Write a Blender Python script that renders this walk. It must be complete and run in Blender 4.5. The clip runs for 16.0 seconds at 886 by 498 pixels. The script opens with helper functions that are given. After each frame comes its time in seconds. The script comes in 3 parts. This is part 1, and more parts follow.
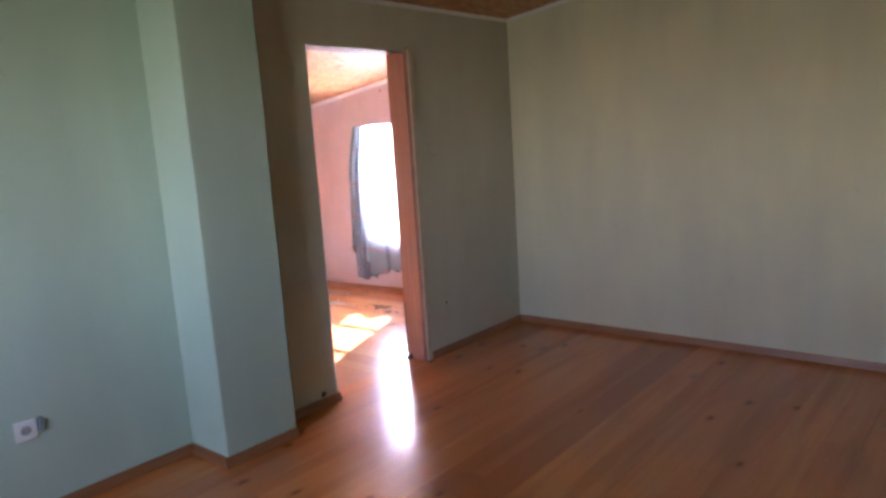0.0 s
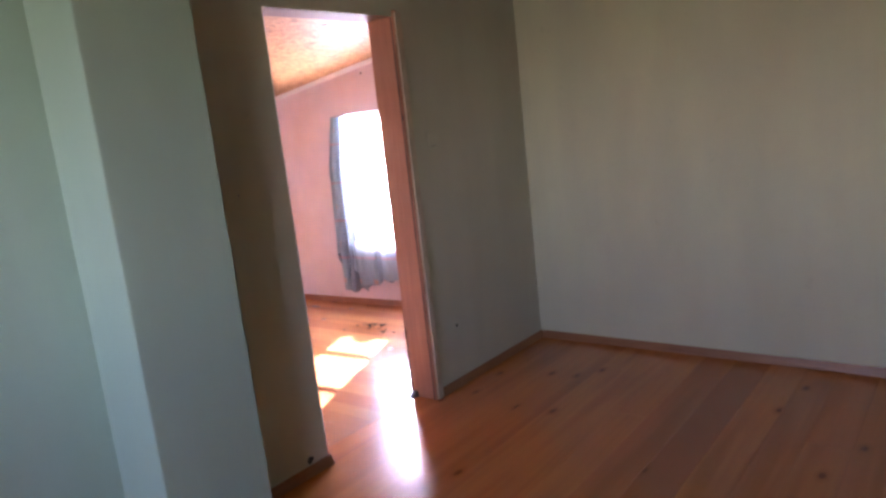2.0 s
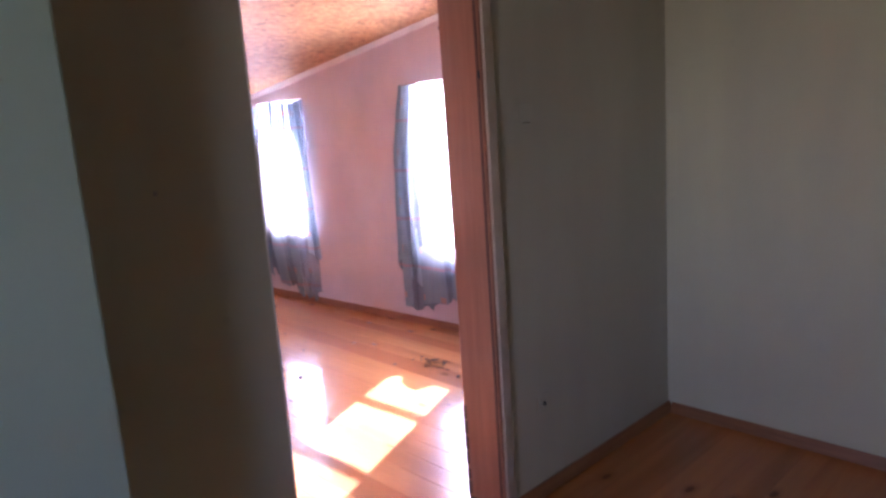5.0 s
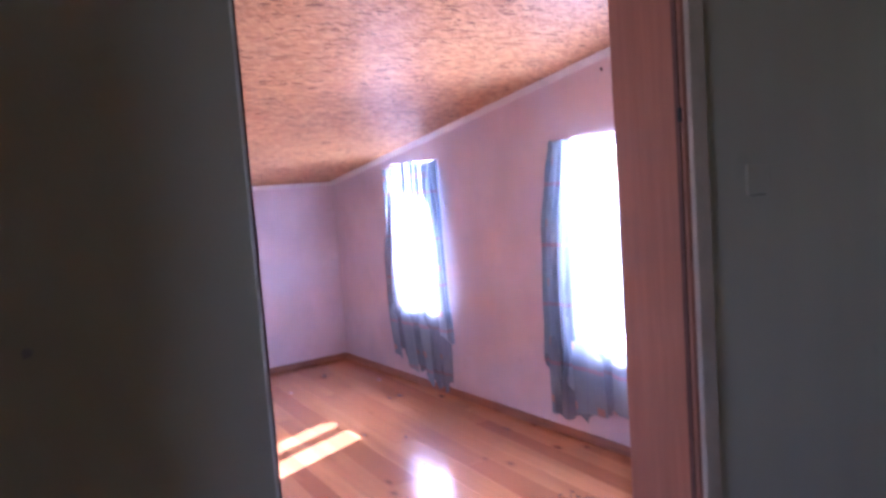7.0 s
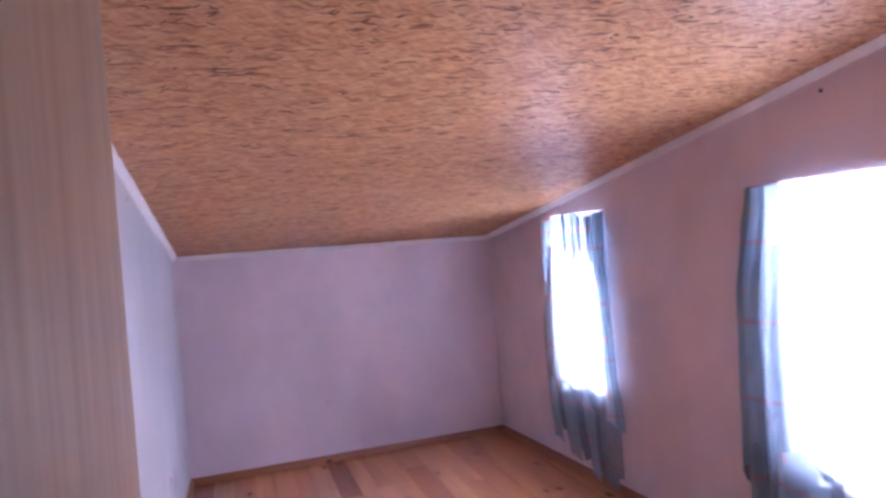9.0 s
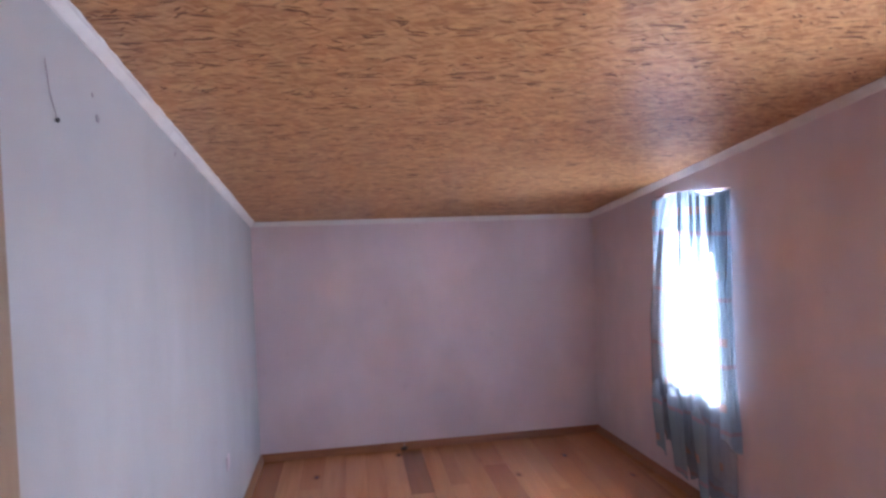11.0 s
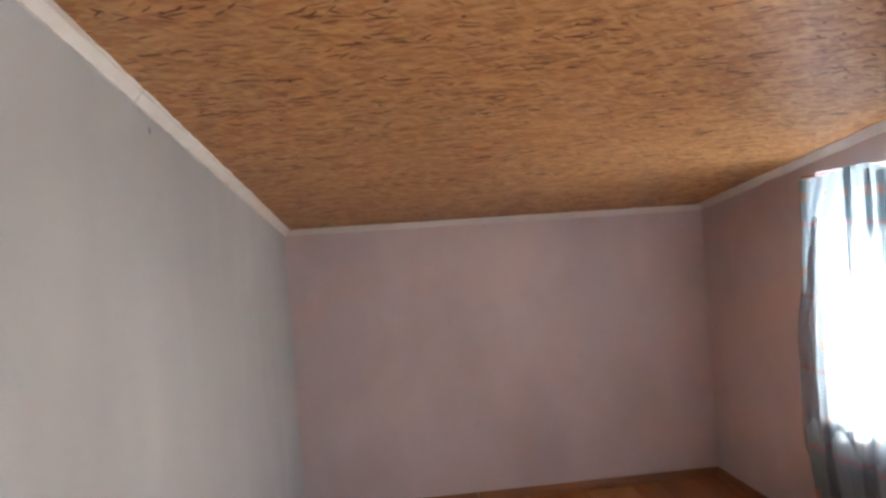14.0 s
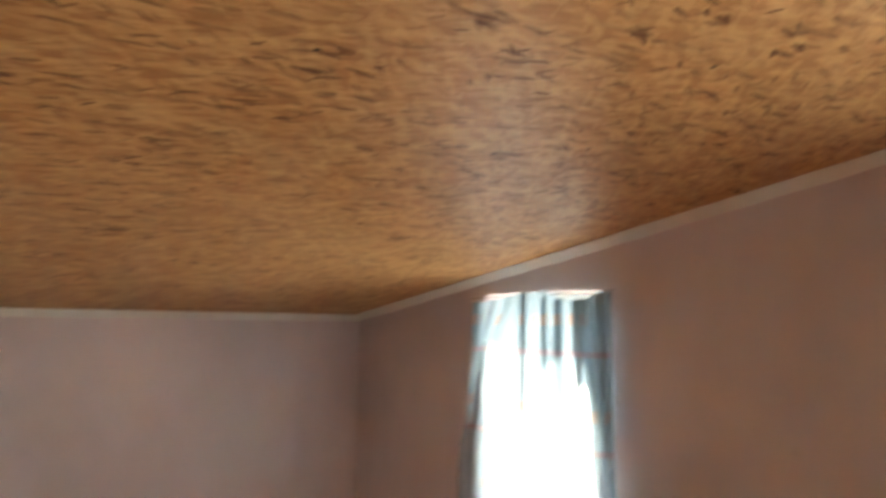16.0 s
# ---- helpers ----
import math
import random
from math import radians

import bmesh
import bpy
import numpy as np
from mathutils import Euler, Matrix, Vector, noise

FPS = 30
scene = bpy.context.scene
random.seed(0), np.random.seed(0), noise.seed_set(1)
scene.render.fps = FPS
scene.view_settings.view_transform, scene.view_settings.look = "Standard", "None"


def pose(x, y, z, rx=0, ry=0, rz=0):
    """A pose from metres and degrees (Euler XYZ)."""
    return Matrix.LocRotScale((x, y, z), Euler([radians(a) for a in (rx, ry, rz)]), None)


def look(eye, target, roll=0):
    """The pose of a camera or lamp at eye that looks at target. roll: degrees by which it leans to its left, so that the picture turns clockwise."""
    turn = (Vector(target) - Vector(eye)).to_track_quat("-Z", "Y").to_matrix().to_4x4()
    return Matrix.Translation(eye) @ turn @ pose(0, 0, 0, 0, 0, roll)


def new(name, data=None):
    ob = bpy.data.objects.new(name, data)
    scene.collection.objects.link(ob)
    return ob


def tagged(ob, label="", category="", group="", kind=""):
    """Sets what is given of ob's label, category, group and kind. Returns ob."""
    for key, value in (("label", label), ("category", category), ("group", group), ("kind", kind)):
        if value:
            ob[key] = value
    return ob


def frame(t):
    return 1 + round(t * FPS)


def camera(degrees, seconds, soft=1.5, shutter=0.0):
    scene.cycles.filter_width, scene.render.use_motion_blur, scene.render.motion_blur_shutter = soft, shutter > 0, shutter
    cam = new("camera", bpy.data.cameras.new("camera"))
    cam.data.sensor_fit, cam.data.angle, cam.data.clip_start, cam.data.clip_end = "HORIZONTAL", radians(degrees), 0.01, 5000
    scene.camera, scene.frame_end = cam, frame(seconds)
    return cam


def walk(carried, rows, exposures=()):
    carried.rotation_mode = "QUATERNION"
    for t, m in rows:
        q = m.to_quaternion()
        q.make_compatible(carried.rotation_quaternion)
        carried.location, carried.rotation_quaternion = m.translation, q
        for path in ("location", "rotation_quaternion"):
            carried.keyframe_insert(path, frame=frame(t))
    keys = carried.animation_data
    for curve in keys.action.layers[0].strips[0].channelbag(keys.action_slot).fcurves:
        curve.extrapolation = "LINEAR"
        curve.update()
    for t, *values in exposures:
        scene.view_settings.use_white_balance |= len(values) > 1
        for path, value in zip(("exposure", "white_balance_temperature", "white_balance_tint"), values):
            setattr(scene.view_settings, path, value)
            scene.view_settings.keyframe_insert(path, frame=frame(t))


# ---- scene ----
cam = camera(65.1, 16.0, soft=2.8, shutter=0.5)
PATH = [
    (0, (-3.303, -2.982, 1.476), (-1.793, -1.712, 1.153), -3.7),
    (0.5, (-3.184, -2.8, 1.467), (-1.653, -1.543, 1.19), -4.3),
    (1, (-3.032, -2.626, 1.469), (-1.467, -1.428, 1.129), -4.2),
    (1.5, (-2.861, -2.458, 1.455), (-1.303, -1.276, 1.037), -5.1),
    (2, (-2.686, -2.33, 1.459), (-1.155, -1.093, 1.105), -6.3),
    (2.5, (-2.49, -2.159, 1.423), (-0.994, -0.904, 0.988), -5.9),
    (3, (-2.342, -2.024, 1.459), (-0.903, -0.725, 0.968), -5.5),
    (3.5, (-2.17, -1.9, 1.378), (-0.739, -0.567, 0.96), -4.5),
    (6, (-1.297, -1.178, 1.399), (-0.083, 0.37, 1.039), -3.5),
    (6.5, (-1.161, -1.006, 1.408), (-0.058, 0.633, 1.094), -3.2),
    (7, (-1.032, -0.846, 1.409), (-0.002, 0.859, 1.233), -4.2),
    (7.5, (-0.917, -0.693, 1.429), (0.051, 1.055, 1.328), -3.4),
    (8, (-0.803, -0.562, 1.451), (0.128, 1.201, 1.296), -3.5),
    (8.5, (-0.707, -0.456, 1.454), (0.044, 1.396, 1.355), -4.1),
    (9, (-0.622, -0.35, 1.476), (-0.049, 1.566, 1.464), -4.6),
    (9.5, (-0.542, -0.245, 1.468), (-0.136, 1.713, 1.453), -2.8),
    (12, (-0.396, 0.316, 1.465), (-0.159, 2.301, 1.389), -2.7),
    (12.5, (-0.398, 0.448, 1.471), (-0.169, 2.434, 1.41), -3.5),
    (13, (-0.407, 0.59, 1.47), (-0.166, 2.573, 1.387), -3.6),
    (13.5, (-0.405, 0.745, 1.449), (-0.215, 2.735, 1.394), -3.6),
    (14, (-0.401, 0.916, 1.444), (-0.29, 2.912, 1.409), -4.1),
    (14.5, (-0.418, 1.054, 1.458), (-0.313, 3.049, 1.378), -3.6),
    (15, (-0.42, 1.202, 1.465), (-0.132, 3.178, 1.37), -1.7),
    (15.5, (-0.409, 1.374, 1.466), (0.245, 3.264, 1.46), 0.1),
    (16, (-0.38, 1.501, 1.493), (0.731, 3.15, 1.701), 0.4),
]
# seconds, stops, kelvin, tint
EXPOSURES = [(0.0, 4.76, 6400, 36), (3.5, 4.46, 6250, 45), (6.0, 4.0, 5600, 47), (7.5, 3.95, 5050, 47), (8.5, 3.65, 5050, 44), (9.0, 3.3, 5250, 41), (9.5, 3.1, 5450, 38), (12.0, 3.0, 5600, 11),
             (13.0, 2.97, 6400, 9), (14.0, 2.87, 7000, 9), (15.0, 2.9, 7500, 10), (15.5, 2.72, 7700, 7), (16.0, 2.72, 7900, 0)]
WINDOW_WATTS, WEST_WATTS, CLOTH_CLEAR = 4.7, 0.88, 0.55

walk(cam, [(t, look(eye, target, roll)) for t, eye, target, roll in PATH],
     exposures=EXPOSURES)

# ---- light ----
SUN_TRAVEL = Vector((-1.0, -0.43, -0.704)).normalized()
# the gable wall stands a little askew: it is built along y and turned about the far corner
GABLE = Matrix.Translation((1.268, 4.71, 0)) @ Matrix.Rotation(math.atan(0.06), 4, "Z") @ Matrix.Translation((-1.32, -4.71, 0))
# the knee wall too: its far end comes a little nearer
KNEE = Matrix.Translation((1.268, 4.71, 0)) @ Matrix.Rotation(math.atan(0.04), 4, "Z") @ Matrix.Translation((-1.268, -4.71, 0))
world = bpy.data.worlds.new("sky")
scene.world = world
world.use_nodes = True
sky = world.node_tree.nodes.new("ShaderNodeTexSky")
sky.sky_type, sky.sun_disc = "NISHITA", False
sky.sun_elevation, sky.sun_rotation = math.asin(-SUN_TRAVEL.z), math.atan2(-SUN_TRAVEL.x, -SUN_TRAVEL.y)
world.node_tree.links.new(sky.outputs[0], world.node_tree.nodes["Background"].inputs[0])
world.node_tree.nodes["Background"].inputs[1].default_value = 0.12


def lamp(name, kind, m, energy, color):
    data = bpy.data.lights.new(name, kind)
    data.energy, data.color = energy, color
    ob = new(name, data)
    ob.matrix_world = m
    return ob


sun = lamp("sun", "SUN", look((20, 8, 14), Vector((20, 8, 14)) + SUN_TRAVEL), 5.0, (1, 0.97, 0.92))
sun.data.angle = radians(0.53)
# sky light standing in the window openings
for name, y0, y1, z0, z1 in (("window_daylight", 3.15, 3.72, 0.55, 1.61), ("window_daylight", 1.31, 1.875, 0.52, 1.62)):
    a = lamp(name, "AREA", GABLE @ look((1.72, (y0 + y1) / 2, (z0 + z1) / 2), (0, (y0 + y1) / 2, (z0 + z1) / 2)), WINDOW_WATTS, (0.92, 0.96, 1.0))
    a.data.shape, a.data.size, a.data.size_y = "RECTANGLE", y1 - y0, z1 - z0
a = lamp("window_daylight", "AREA", look((-4.72, -1.6, 1.6), (0, -1.6, 1.6)), WEST_WATTS, (0.86, 1.0, 0.86))
a.data.shape, a.data.size, a.data.size_y = "RECTANGLE", 1.3, 1.2


# ---- materials ----
class Mat:
    def __init__(self, name, rough=0.6, color=(0.5, 0.5, 0.5)):
        self.m = bpy.data.materials.new(name)
        self.m.use_nodes = True
        self.n, self.l = self.m.node_tree.nodes, self.m.node_tree.links
        self.bsdf = self.n["Principled BSDF"]
        self.bsdf.inputs["Roughness"].default_value = rough
        self.bsdf.inputs["Base Color"].default_value = (*color, 1)

    def node(self, kind, **inputs):
        nd = self.n.new(kind)
        for k, v in inputs.items():
            nd.inputs[k.replace("_", " ")].default_value = v
        return nd

    def link(self, a, b):
        self.l.new(a, b)

    def coords(self, scale=(1, 1, 1), turn=0.0, random_shift=False):
        tc, mp = self.n.new("ShaderNodeTexCoord"), self.n.new("ShaderNodeMapping")
        mp.inputs["Scale"].default_value = scale
        first = self.n.new("ShaderNodeMapping")
        first.inputs["Rotation"].default_value = (0, 0, radians(turn))
        self.link(tc.outputs["Object"], first.inputs["Vector"])
        self.link(first.outputs[0], mp.inputs["Vector"])
        if random_shift:
            oi, mul = self.n.new("ShaderNodeObjectInfo"), self.n.new("ShaderNodeMath")
            mul.operation = "MULTIPLY"
            mul.inputs[1].default_value = 37.0
            self.link(oi.outputs["Random"], mul.inputs[0])
            self.link(mul.outputs[0], mp.inputs["Location"])
        return mp.outputs[0]

    def noise(self, vec, scale, detail=3.0, rough=0.55):
        nd = self.node("ShaderNodeTexNoise", Scale=scale, Detail=detail, Roughness=rough)
        self.link(vec, nd.inputs["Vector"])
        return nd.outputs["Fac"]

    def ramp(self, fac, *stops):
        nd = self.n.new("ShaderNodeValToRGB")
        els = nd.color_ramp.elements
        while len(els) < len(stops):
            els.new(0.5)
        for el, (pos, col) in zip(els, stops):
            el.position = pos
            el.color = (*col, 1) if isinstance(col, tuple) else (col, col, col, 1)
        self.link(fac, nd.inputs[0])
        return nd.outputs[0]

    def mix(self, fac, a, b, blend="MIX"):
        nd = self.n.new("ShaderNodeMix")
        nd.data_type, nd.blend_type = "RGBA", blend
        for v, i in ((fac, 0), (a, 6), (b, 7)):
            if isinstance(v, (int, float)):
                nd.inputs[i].default_value = v if i == 0 else (v, v, v, 1)
            elif isinstance(v, tuple):
                nd.inputs[i].default_value = (*v, 1)
            else:
                self.link(v, nd.inputs[i])
        return nd.outputs[2]

    def color(self, out):
        self.link(out, self.bsdf.inputs["Base Color"])

    def bump(self, height, strength, distance=0.002):
        nd = self.node("ShaderNodeBump", Strength=strength, Distance=distance)
        self.link(height, nd.inputs["Height"])
        self.link(nd.outputs[0], self.bsdf.inputs["Normal"])


def paint(name, color, dirt, rough=0.75, run=0.22):
    """Emulsion on plaster: roller stipple, blotches, washes that run down (small run) or lie as patches (run near 1)."""
    m = Mat(name, rough)
    v = m.coords()
    big = m.noise(v, 1.3, 4.0)
    streak = m.noise(m.coords((5.0, 5.0, 3.0 * run)), 1.2, 3.0)
    c = m.mix(m.ramp(big, (0.35, 0.0), (0.68, 0.75)), color, dirt)
    c = m.mix(m.ramp(streak, (0.5, 0.0), (0.75, 0.35)), c, dirt)
    wash = m.noise(m.coords((1.6, 1.6, 1.6 * run + 0.05)), 1.1, 3.0)
    c = m.mix(m.ramp(wash, (0.42, 0.0), (0.62, 0.6)), c, tuple(x * 0.90 for x in dirt))
    spots = m.noise(v, 9.0, 2.0)
    c = m.mix(m.ramp(spots, (0.70, 0.0), (0.78, 0.22)), c, tuple(x * 0.7 for x in dirt))
    m.color(c)
    m.bump(m.mix(0.35, m.noise(v, 160.0, 2.0), m.noise(v, 14.0, 3.0)), 0.28, 0.003)
    return m.m


def boards(name, along, light, mid, dark, rough=0.26):
    """Varnished pine: tone by board, grain along the board, knots."""
    m = Mat(name, rough)
    stretch = (0.7, 16, 16) if along == "x" else (16, 0.7, 16)
    knot_stretch = (1.0, 2.0, 1.0) if along == "x" else (2.0, 1.0, 1.0)
    oi = m.n.new("ShaderNodeObjectInfo")
    tone = m.ramp(oi.outputs["Random"], (0.0, dark), (0.22, mid), (0.72, light), (1.0, mid))
    grain = m.noise(m.coords(stretch, random_shift=True), 3.0, 5.0, 0.6)
    c = m.mix(m.ramp(grain, (0.4, 0.0), (0.72, 0.25)), tone, tuple(x * 0.62 for x in mid))
    broad = m.noise(m.coords((0.5, 3, 1) if along == "x" else (3, 0.5, 1), random_shift=True), 1.3, 2.0)
    c = m.mix(m.ramp(broad, (0.42, 0.0), (0.7, 0.35)), c, tuple(x * 0.75 for x in mid))
    # long darker heartwood flames
    flame = m.noise(m.coords((0.3, 3.5, 1) if along == "x" else (3.5, 0.3, 1), random_shift=True), 2.2, 2.0, 0.5)
    c = m.mix(m.ramp(flame, (0.50, 0.0), (0.68, 0.5)), c, tuple(x * 0.58 for x in mid))
    vor = m.node("ShaderNodeTexVoronoi", Scale=1.35, Randomness=1.0)
    vor.voronoi_dimensions = "2D"
    m.link(m.coords(knot_stretch, random_shift=True), vor.inputs["Vector"])
    ring = m.ramp(vor.outputs["Distance"], (0.02, 0.6), (0.09, 0.0))
    c = m.mix(ring, c, tuple(x * 0.5 for x in mid))
    knot = m.ramp(vor.outputs["Distance"], (0.0, 0.95), (0.024, 0.85), (0.044, 0.0))
    c = m.mix(knot, c, tuple(x * k for x, k in zip(mid, (0.36, 0.30, 0.30))))
    m.color(c)
    b = m.bsdf.inputs
    b["Coat Weight"].default_value = 0.6
    b["Coat Roughness"].default_value = 0.08
    b["Specular IOR Level"].default_value = 0.3
    m.bump(m.mix(0.5, grain, m.noise(m.coords(), 5.0, 2.0)), 0.05, 0.0015)
    return m.m


def wood(name, light, dark, axis="z", rough=0.4, scale=5.0):
    m = Mat(name, rough)
    s = {"x": (0.6, 9, 9), "y": (9, 0.6, 9), "z": (9, 9, 0.6)}[axis]
    g = m.noise(m.coords(s), scale, 6.0, 0.6)
    c = m.mix(m.ramp(g, (0.3, 0.0), (0.72, 1.0)), light, dark)
    m.color(m.mix(m.ramp(m.noise(m.coords(), 3.0), (0.45, 0.0), (0.7, 0.35)), c, dark))
    m.bump(g, 0.12, 0.002)
    return m.m


def strand_board(name):
    """Varnished strand board: long pale and brown flakes, mostly lying across the slope."""
    m = Mat(name, 0.5)
    c = m.mix(m.ramp(m.noise(m.coords((1, 1, 1)), 1.8, 3.0), (0.35, 0.0), (0.7, 1.0)), (0.49, 0.24, 0.100), (0.385, 0.180, 0.072))
    warp = m.node("ShaderNodeTexNoise", Scale=14.0, Detail=2.0)
    m.link(m.coords((1, 1, 0)), warp.inputs["Vector"])
    relief = None

    def flakes(turn, length, width, wobble):
        add = m.n.new("ShaderNodeVectorMath")
        add.operation = "MULTIPLY_ADD"
        m.link(warp.outputs["Color"], add.inputs[0])
        add.inputs[1].default_value = (wobble, wobble, 0)
        m.link(m.coords((1 / length, 1 / width, 0), turn), add.inputs[2])
        vor = m.node("ShaderNodeTexVoronoi", Scale=1.0)
        vor.voronoi_dimensions = "2D"
        m.link(add.outputs[0], vor.inputs["Vector"])
        split = m.n.new("ShaderNodeSeparateColor")
        m.link(vor.outputs["Color"], split.inputs[0])
        return split.outputs[0], vor.outputs["Distance"]

    # broad pale and brown flakes: turn, length, width
    for turn, length, width in ((5, 0.085, 0.020), (-20, 0.065, 0.016), (28, 0.050, 0.013), (-48, 0.035, 0.011), (10, 0.030, 0.008)):
        pick, dist = flakes(turn, length, width, 1.1)
        c = m.mix(m.ramp(pick, (0.68, 0.0), (0.84, 0.45)), c, (0.64, 0.38, 0.18))
        c = m.mix(m.ramp(pick, (0.12, 0.32), (0.28, 0.0)), c, (0.335, 0.155, 0.06))
        relief = dist if relief is None else m.mix(0.5, relief, dist)
    # short dark splinters in loose clusters
    crowd = m.ramp(m.noise(m.coords((1, 2, 0)), 5.0, 2.0), (0.40, 0.3), (0.58, 1.0))
    for turn, length, width, share in ((3, 0.085, 0.0135, 0.095), (-10, 0.066, 0.011, 0.095), (15, 0.052, 0.010, 0.085), (-36, 0.038, 0.009, 0.06), (44, 0.036, 0.009, 0.05)):
        pick, dist = flakes(turn, length, width, 0.5)
        few = m.ramp(pick, (share - 0.03, 0.9), (share, 0.0))
        core = m.ramp(dist, (0.36, 1.0), (0.46, 0.0))
        c = m.mix(m.mix(1.0, m.mix(1.0, few, core, "MULTIPLY"), crowd, "MULTIPLY"), c, (0.095, 0.025, 0.004))
    fine = m.noise(m.coords((10, 60, 10)), 6.0, 3.0)
    c = m.mix(m.ramp(fine, (0.45, 0.0), (0.75, 0.2)), c, (0.27, 0.13, 0.05))
    dots = m.node("ShaderNodeTexVoronoi", Scale=2.2)
    dots.voronoi_dimensions = "2D"
    m.link(m.coords((1.0, 1.0, 1.0)), dots.inputs["Vector"])
    c = m.mix(m.ramp(dots.outputs["Distance"], (0.009, 1.0), (0.015, 0.0)), c, (0.03, 0.014, 0.008))
    m.color(c)
    b = m.bsdf.inputs
    b["Specular IOR Level"].default_value = 0.18
    b["Coat Weight"].default_value = 0.12
    b["Coat Roughness"].default_value = 0.34
    m.bump(relief, 0.35, 0.002)
    return m.m


def cloth(name, clear_part, through_part, shade=1.0):
    """Thin blue-grey curtain cotton with woven lines and small orange squares; lets light and some sun through. A shade
    below 1 puts a fold's shading into the colour.
    """
    m = Mat(name, 0.9)
    uv = m.n.new("ShaderNodeUVMap")
    sep = m.n.new("ShaderNodeSeparateXYZ")
    m.link(uv.outputs[0], sep.inputs[0])

    def band(out, period, width, shift=0.0):
        a = m.n.new("ShaderNodeMath")
        a.operation = "ADD"
        a.inputs[1].default_value = shift
        m.link(out, a.inputs[0])
        p = m.n.new("ShaderNodeMath")
        p.operation = "PINGPONG"
        p.inputs[1].default_value = period / 2
        m.link(a.outputs[0], p.inputs[0])
        return m.ramp(p.outputs[0], (0.0, 1.0), (width / 2, 1.0), (width / 2 + 0.003, 0.0))

    u, v = sep.outputs["X"], sep.outputs["Y"]
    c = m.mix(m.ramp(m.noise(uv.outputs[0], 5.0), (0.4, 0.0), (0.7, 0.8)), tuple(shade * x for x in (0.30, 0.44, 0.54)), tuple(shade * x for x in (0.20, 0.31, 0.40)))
    c = m.mix(m.mix(1.0, band(v, 0.30, 0.035), band(u, 0.24, 0.05), "MULTIPLY"), c, (0.46, 0.26, 0.18))
    c = m.mix(m.mix(1.0, band(v, 0.30, 0.016, 0.11), 0.8, "MULTIPLY"), c, (0.38, 0.20, 0.22))
    c = m.mix(m.mix(1.0, band(u, 0.24, 0.012, 0.1), 0.6, "MULTIPLY"), c, (0.16, 0.23, 0.33))
    m.color(c)
    weave = m.noise(uv.outputs[0], 300.0, 1.0)
    m.bump(weave, 0.15, 0.001)
    tr = m.n.new("ShaderNodeBsdfTranslucent")
    m.link(m.mix(0.45, c, (0.75, 0.85, 0.95)), tr.inputs[0])
    clear = m.n.new("ShaderNodeBsdfTransparent")
    s1, s2 = m.n.new("ShaderNodeMixShader"), m.n.new("ShaderNodeMixShader")
    s1.inputs[0].default_value, s2.inputs[0].default_value = through_part, clear_part
    m.link(m.bsdf.outputs[0], s1.inputs[1])
    m.link(tr.outputs[0], s1.inputs[2])
    m.link(s1.outputs[0], s2.inputs[1])
    m.link(clear.outputs[0], s2.inputs[2])
    m.link(s2.outputs[0], m.n["Material Output"].inputs["Surface"])
    return m.m


def plain(name, color, rough=0.5, metal=0.0, vary=0.12):
    m = Mat(name, rough)
    m.bsdf.inputs["Metallic"].default_value = metal
    m.color(m.mix(m.ramp(m.noise(m.coords(), 14.0, 4.0), (0.4, 0.0), (0.7, 1.0)), color, tuple(c * (1 - 2 * vary) for c in color)))
    return m.m


def glass(name):
    m = Mat(name, 0.0, (1, 1, 1))
    m.bsdf.inputs["Transmission Weight"].default_value = 1.0
    m.bsdf.inputs["IOR"].default_value = 1.05
    return m.m


PAINT_HALL = paint("hall_wall_paint", (0.45, 0.60, 0.495), (0.395, 0.525, 0.435))
PAINT_GREY = paint("hall_grey_paint", (0.555, 0.535, 0.425), (0.48, 0.46, 0.365))
PAINT_BEIGE = paint("hall_beige_paint", (0.615, 0.585, 0.40), (0.52, 0.495, 0.365))
PAINT_ROOM = paint("room_wall_paint", (0.73, 0.625, 0.655), (0.60, 0.515, 0.545), 0.45, 0.7)
# the room's mauve, greyed and darkened for how window light falls on the side wall
PAINT_SIDE_LIGHT_TINT = paint("side_wall_light_tint", (0.465, 0.475, 0.49), (0.385, 0.40, 0.42), 0.36, 0.5)
FLOOR_X = boards("hall_pine_boards", "x", (0.62, 0.212, 0.050), (0.52, 0.158, 0.038), (0.35, 0.095, 0.026))
FLOOR_Y = boards("room_pine_boards", "y", (0.58, 0.255, 0.10), (0.50, 0.205, 0.08), (0.36, 0.135, 0.05))
FLOOR_HEART = boards("dark_heartwood_board", "y", (0.33, 0.135, 0.055), (0.28, 0.11, 0.045), (0.24, 0.09, 0.036))
OSB = strand_board("strand_board")
BASE_X = wood("baseboard_pine_x", (0.36, 0.145, 0.054), (0.22, 0.08, 0.03), "x")
BASE_Y = wood("baseboard_pine_y", (0.36, 0.145, 0.054), (0.22, 0.08, 0.03), "y")
LINING = wood("door_lining_wood", (0.43, 0.185, 0.11), (0.33, 0.13, 0.078), "z", 0.45)
# doorway shade put into a darker lining wood; bare chips use it too
LINING_SHADE_CHIPS = wood("lining_shade_and_chip_wood", (0.17, 0.08, 0.055), (0.11, 0.05, 0.035), "z", 0.6)
LEAF = wood("door_leaf_wood", (0.285, 0.20, 0.125), (0.165, 0.10, 0.056), "z", 0.4, 2.2)
WHITE = plain("white_trim", (0.74, 0.72, 0.70), 0.55, vary=0.04)
TRIM = plain("worn_beige_trim", (0.58, 0.47, 0.36), 0.55, vary=0.08)
UNDER = plain("joint_shadow_board", (0.06, 0.028, 0.014), 0.9)
